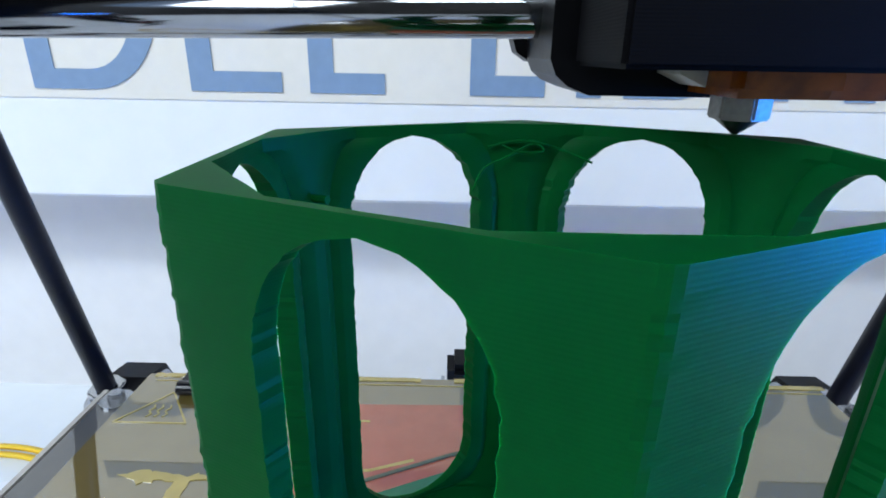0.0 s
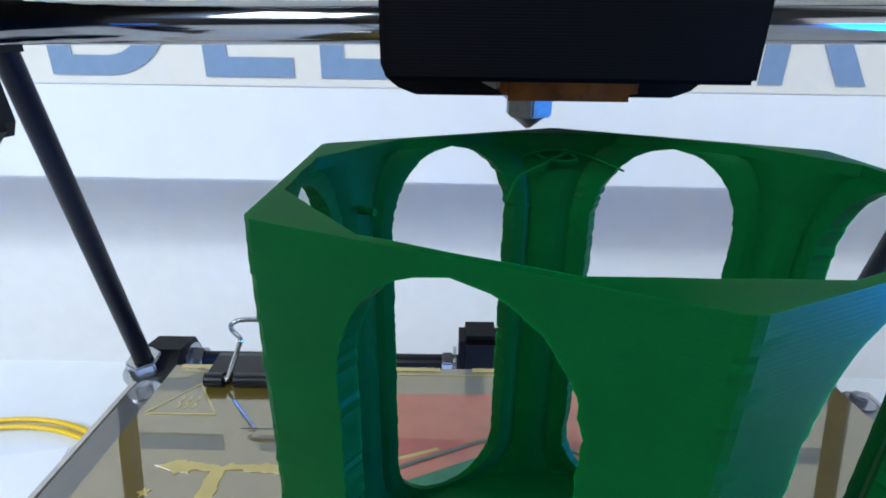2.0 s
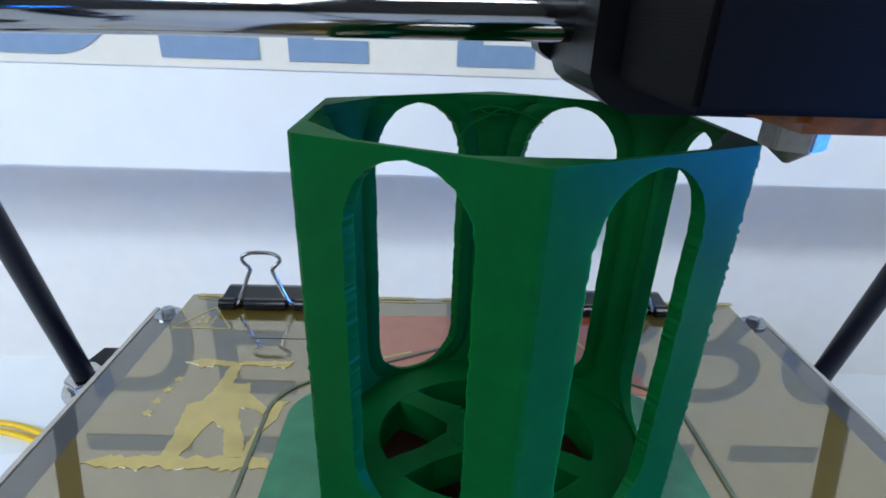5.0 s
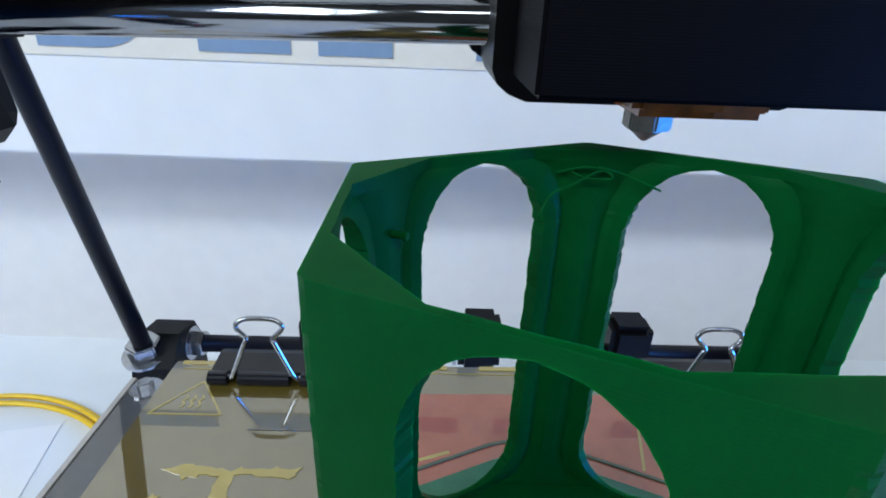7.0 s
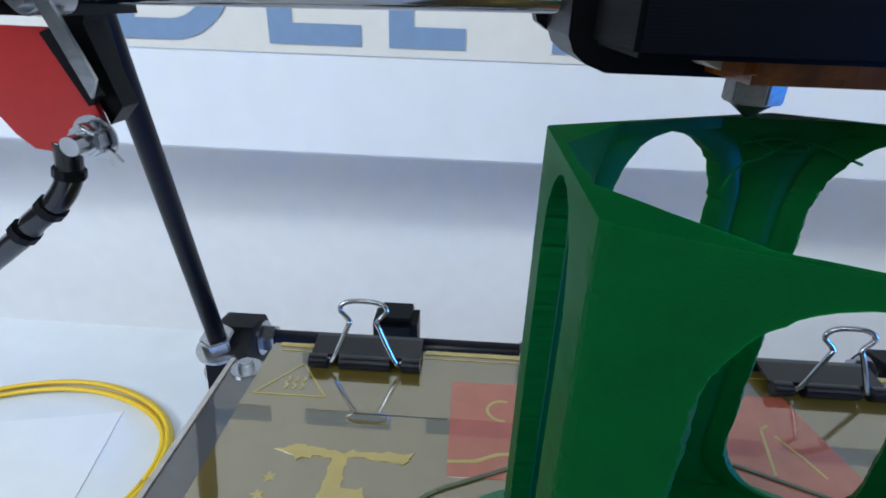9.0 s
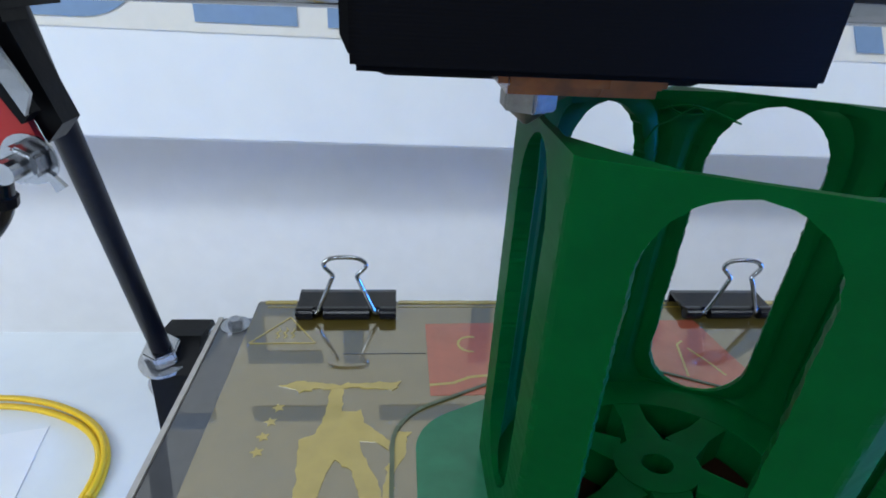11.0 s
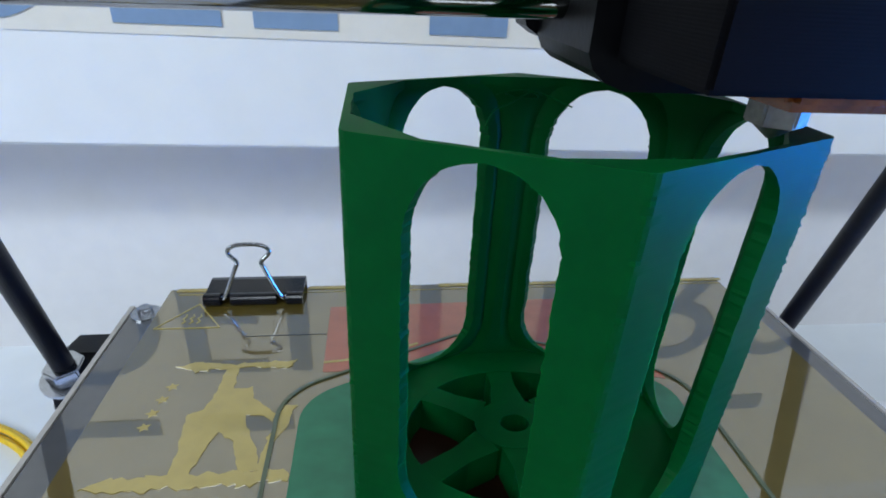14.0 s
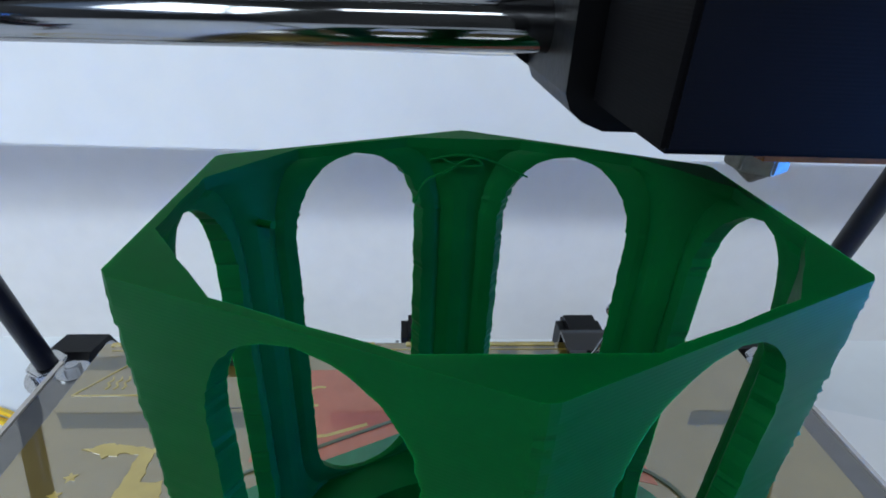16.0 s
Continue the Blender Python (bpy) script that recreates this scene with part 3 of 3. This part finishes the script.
def cage():
    """A hexagonal cage, round inside, with one round-ended window in each side."""
    bm = bmesh.new()
    step, half, low, high, cols = 0.0006, 0.0113, 0.0102, TALL - 0.0017, 7
    zs = [k * step for k in range(int(TALL / step) + 1)]
    zs[-1] = TALL

    def width(z, jag):
        if z <= low or z >= high:
            return 0.0
        rb, rt = half, half * 1.1
        w = half
        if z < low + rb:
            w = math.sqrt(max(rb ** 2 - (low + rb - z) ** 2, 0))
        elif z > high - rt:
            u = (z - (high - rt)) / rt
            w = half * math.sqrt(max(1 - u * u, 0))
            jag *= 1.6
        return max(w + jag, 0.0)

    ridge = (0.0003, 0.0, 0.0004, 0.0011, 0.0003, 0.0, 0.0)   # grooves down the inside of the posts
    layer = [random.gauss(0, 0.00002) for z in zs]
    burr = [[random.gauss(0, 0.0001) + (0.00025 if random.random() < 0.05 else 0.0) for z in zs] for c in range(6)]
    for f in range(6):
        a0, a1 = radians(210 - 60 * f), radians(150 - 60 * f)
        p0 = Vector((RIM * math.cos(a0), RIM * math.sin(a0), 0))
        p1 = Vector((RIM * math.cos(a1), RIM * math.sin(a1), 0))
        d = (p1 - p0).normalized()
        inn = -((p0 + p1) / 2).normalized()
        length = (p1 - p0).length

        def bore(p):
            """Where the cut through p, square to the side, meets the round inside."""
            along = (p - (p0 + p1) / 2).dot(d)
            deep = -(p.dot(inn)) - math.sqrt(max(BORE ** 2 - along ** 2, 0))
            return p + inn * deep
        for end in (0, 1):
            prev, jag = None, 0.0
            for i, z in enumerate(zs):
                jag = jag * 0.4 + random.gauss(0, 0.00008)
                w = width(z, jag)
                s = length / 2 - w
                up = Vector((0, 0, z))
                corner, dd = (p0, d) if end == 0 else (p1, -d)
                ps = [corner + dd * (0.0 if k == 0 else 0.0009 + (s - 0.0009) * (k - 1) / (cols - 2)) for k in range(cols)]
                row = [bm.verts.new(p * (1 + (layer[i] + (burr[(f + end) % 6][i] - 0.0003 if k == 0 else 0.0)) / RIM) + up) for k, p in enumerate(ps)]
                inner = [bm.verts.new(corner.normalized() * BORE + up)] + [bm.verts.new((bore(p) if k == cols - 1 else (corner.normalized() * (1 - k / (cols - 1)) + bore(ps[-1]).normalized() * (k / (cols - 1))).normalized() * (BORE + ridge[k])) + up) for k, p in enumerate(ps) if k]
                if prev:
                    a, ai, pw = prev
                    for k in range(cols - 1):
                        bm.faces.new((a[k], a[k + 1], row[k + 1], row[k]))
                        bm.faces.new((ai[k + 1], ai[k], inner[k], inner[k + 1]))
                    if w > 0 or pw > 0:
                        bm.faces.new((a[-1], ai[-1], inner[-1], row[-1]))
                prev = (row, inner, w)
            row, inner, w = prev
            for k in range(cols - 1):
                bm.faces.new((row[k], row[k + 1], inner[k + 1], inner[k]))
    bmesh.ops.remove_doubles(bm, verts=bm.verts, dist=0.00002)
    return bm


def floor_ring(r0, r1, hexed, z0, z1, n=72):
    bm, rows = bmesh.new(), []
    for k in range(n):
        a = 2 * math.pi * k / n + radians(30)
        q = (a - radians(30)) % radians(60) - radians(30)
        ro = r1 * (math.cos(radians(30)) / math.cos(q)) if hexed else r1
        c, s = math.cos(a), math.sin(a)
        rows.append([bm.verts.new((r * c, r * s, z)) for r, z in ((r0, z0), (ro, z0), (ro, z1), (r0, z1))])
    for k in range(n):
        a, b = rows[k], rows[(k + 1) % n]
        for i in range(4):
            bm.faces.new((a[i], a[(i + 1) % 4], b[(i + 1) % 4], b[i]))
    return bm


def rounded_hex(r, corner, n=8):
    """A hexagon with rounded corners."""
    out = []
    for k in range(6):
        a = radians(30 + 60 * k)
        c = Vector((math.cos(a), math.sin(a))) * (r - corner / math.cos(radians(30)))
        out += [tuple(c + corner * Vector((math.cos(a + radians(-30 + 60 * i / n)), math.sin(a + radians(-30 + 60 * i / n))))) for i in range(n + 1)]
    return out


def hex_band(big, small, z0, z1):
    """A flat band between two rounded hexagons."""
    outer, inner = rounded_hex(*big), rounded_hex(*small)
    bm = bmesh.new()
    rows = [[bm.verts.new((u, v, z)) for u, v in loop] for loop, z in ((outer, z0), (inner, z0), (inner, z1), (outer, z1))]
    for i in range(len(outer)):
        j = (i + 1) % len(outer)
        for a in range(4):
            bm.faces.new((rows[a][i], rows[a][j], rows[(a + 1) % 4][j], rows[(a + 1) % 4][i]))
    return bm


printed = holder("printed_cage", "green plastic hexagonal cage being printed on the bed", "3D print")
AT = pose(CX, CY, 0) @ Matrix.Diagonal((1, FLAT, 1, 1))
wall = part("cage_wall", cage(), GREEN, printed, smooth=True, m=AT)
wall.data.set_sharp_from_angle(angle=radians(15))
part("floor_ring", floor_ring(0.0248, RIM - 0.0012, True, 0.0003, 0.0096), GREEN, printed, m=AT)
part("hub", floor_ring(0.0034, 0.0092, False, 0.0003, 0.0097), GREEN, printed, m=pose(0, 0.0015, 0) @ AT)
for k in range(6):
    bm = prism([(0.0085, -0.0042), (0.0165, -0.0029), (0.0265, -0.0034), (0.029, -0.0046), (0.029, 0.0046), (0.0265, 0.0034), (0.0165, 0.0029), (0.0085, 0.0042)], "z", 0.0004, 0.0095)
    part("spoke", bm, GREEN, printed, m=pose(0, 0.0015, 0) @ AT @ pose(0, 0, 0, 0, 0, 30 + 60 * k))
part("brim", hex_band((0.0585, 0.017), (0.034, 0.004), 0.00003, 0.0003), BRIM_M, printed, "thin green brim on the glass", m=AT)
# loose strands on the back post
back = Vector((CX, CY + (BORE - 0.0004) * FLAT, TALL))
for pts in (((-0.004, 0, -0.003), (-0.001, -0.0008, -0.0042), (0.003, -0.001, -0.004), (0.0012, -0.0006, -0.003), (-0.003, -0.001, -0.0052), (-0.0062, -0.0014, -0.0068), (-0.008, -0.0018, -0.0105)), ((0.001, 0, -0.0025), (0.005, -0.0008, -0.0035), (0.0105, -0.002, -0.0055)), ((-0.0055, 0, -0.0036), (-0.001, -0.0005, -0.0025), (0.004, -0.0006, -0.0032))):
    part("strand", sweep(curve([back + Vector(p) for p in pts], 5), 0.0002, 6), GREEN, printed, "loose plastic thread", smooth=True)
corner = Vector((CX - RIM * math.cos(radians(30)) + 0.0066, CY + (RIM / 2 - 0.0038) * FLAT, 0))
part("blob", tube(corner + Vector((-0.003, 0.001, TALL - 0.009)), corner + Vector((0.001, -0.001, TALL - 0.0088)), 0.0006, 8), GREEN, printed, "rough lump inside the post")
skirt = holder("skirt_strand", "pale printed skirt line round the cage on the glass", "3D print")
part("strand_loop", hex_band((0.0655, 0.02), (0.0643, 0.0195), 0.00003, 0.0005), LEAD, skirt, m=AT)

# ---- the print head ----
NOZ = TALL + 0.0001
head = holder("extruder", "black printed extruder carriage with amber taped heater block", "extruder")
part("front_cover", box(-0.0219, 0.0275, -0.0165, 0.006, 0.0907, 0.15), BLACK_PRINT, head, "black layered front cover", bevel=0.0006)
carriage = prism([(-0.0252, 0.15), (-0.0252, 0.0915), (-0.0242, 0.0892), (-0.0222, 0.0876), (-0.019, 0.0864), (0.0262, 0.0864), (0.0294, 0.0876), (0.0314, 0.0892), (0.0324, 0.0915), (0.0324, 0.15)], "y", 0.0075, 0.0335)
part("carriage", carriage, BLACK, head, "black plastic carriage", bevel=0.0008)
part("bearing_block", prism([(-0.0282, 0.15), (-0.0282, 0.0955), (-0.0272, 0.0925), (-0.0245, 0.0908), (0.03, 0.0892), (0.0335, 0.0902), (0.0345, 0.093), (0.0345, 0.15)], "y", 0.034, 0.042), BLACK, head, "black bearing block", bevel=0.0006)
part("heater_block", box(-0.0056, 0.015, -0.0085, 0.0085, NOZ + 0.0052, NOZ + 0.0115), KAPTON, head, "heater block in amber tape", bevel=0.0012)
part("tape_end", prism([(-0.0056, NOZ + 0.0062), (-0.0092, NOZ + 0.0078), (-0.0098, NOZ + 0.0112), (-0.0056, NOZ + 0.0114)], "y", -0.001, 0.0075), TAPE_END, head, "pale loose end of the tape", bevel=0.0004)
part("heater_wire", tube((0.0146, 0.002, NOZ + 0.0085), (0.0205, 0.003, NOZ + 0.0105), 0.0012, 10), RED, head, "red heater wire")
part("nozzle_hex", tube((0, 0, NOZ + 0.002), (0, 0, NOZ + 0.0053), 0.004, 6), NOZZLE_HEX, head, "bright nozzle hexagon", bevel=0.0003)
part("nozzle_tip", tube((0, 0, NOZ), (0, 0, NOZ + 0.0021), 0.0004, 20, None, 0.0031), BRASS, head, "dark nozzle tip")

# ---- on the table ----
def strand_loop(r, cx, cy, z, wob):
    pts = [(cx + (r + wob * math.sin(3 * a)) * math.cos(a), cy + (r * 0.82 + wob * math.cos(2 * a)) * math.sin(a), z + 0.0008 + 0.0006 * math.sin(5 * a)) for a in (2 * math.pi * k / 72 for k in range(73))]
    return sweep(pts, 0.0018, 10)


filament = holder("filament_coil", "loose coil of yellow filament lying on the table", "filament")
for k in range(4):
    part("coil_turn", strand_loop(0.108 - 0.0028 * k, -0.345 + 0.0012 * k, 0.155 - 0.0012 * k, TABLE + 0.0011 + 0.003 * (k % 2), 0.0015 + 0.0006 * k), YELLOW, filament, smooth=True)
for x, y, a, w, h in ((-0.42, 0.08, 12, 0.3, 0.21), (0.38, 0.1, -18, 0.3, 0.21)):
    sheet = tagged(new("paper_sheet"), "white paper sheet lying on the table", "paper", "papers on the table")
    sheet.matrix_world = pose(x, y, TABLE, 0, 0, a)
    part("sheet", box(-w / 2, w / 2, -h / 2, h / 2, 0.0002, 0.0007), WHITE, sheet)


def motions():
    for thing in (bed, printed, skirt):
        walk(thing, [(t, pose(0, y, 0)) for t, y, x in PRINTING])
    for clip in clips:
        walk(clip, [(t, pose(clip["x"], BACK + y, 0)) for t, y, x in PRINTING])
    walk(head, [(t, pose(x, 0, 0)) for t, y, x in PRINTING])


motions()
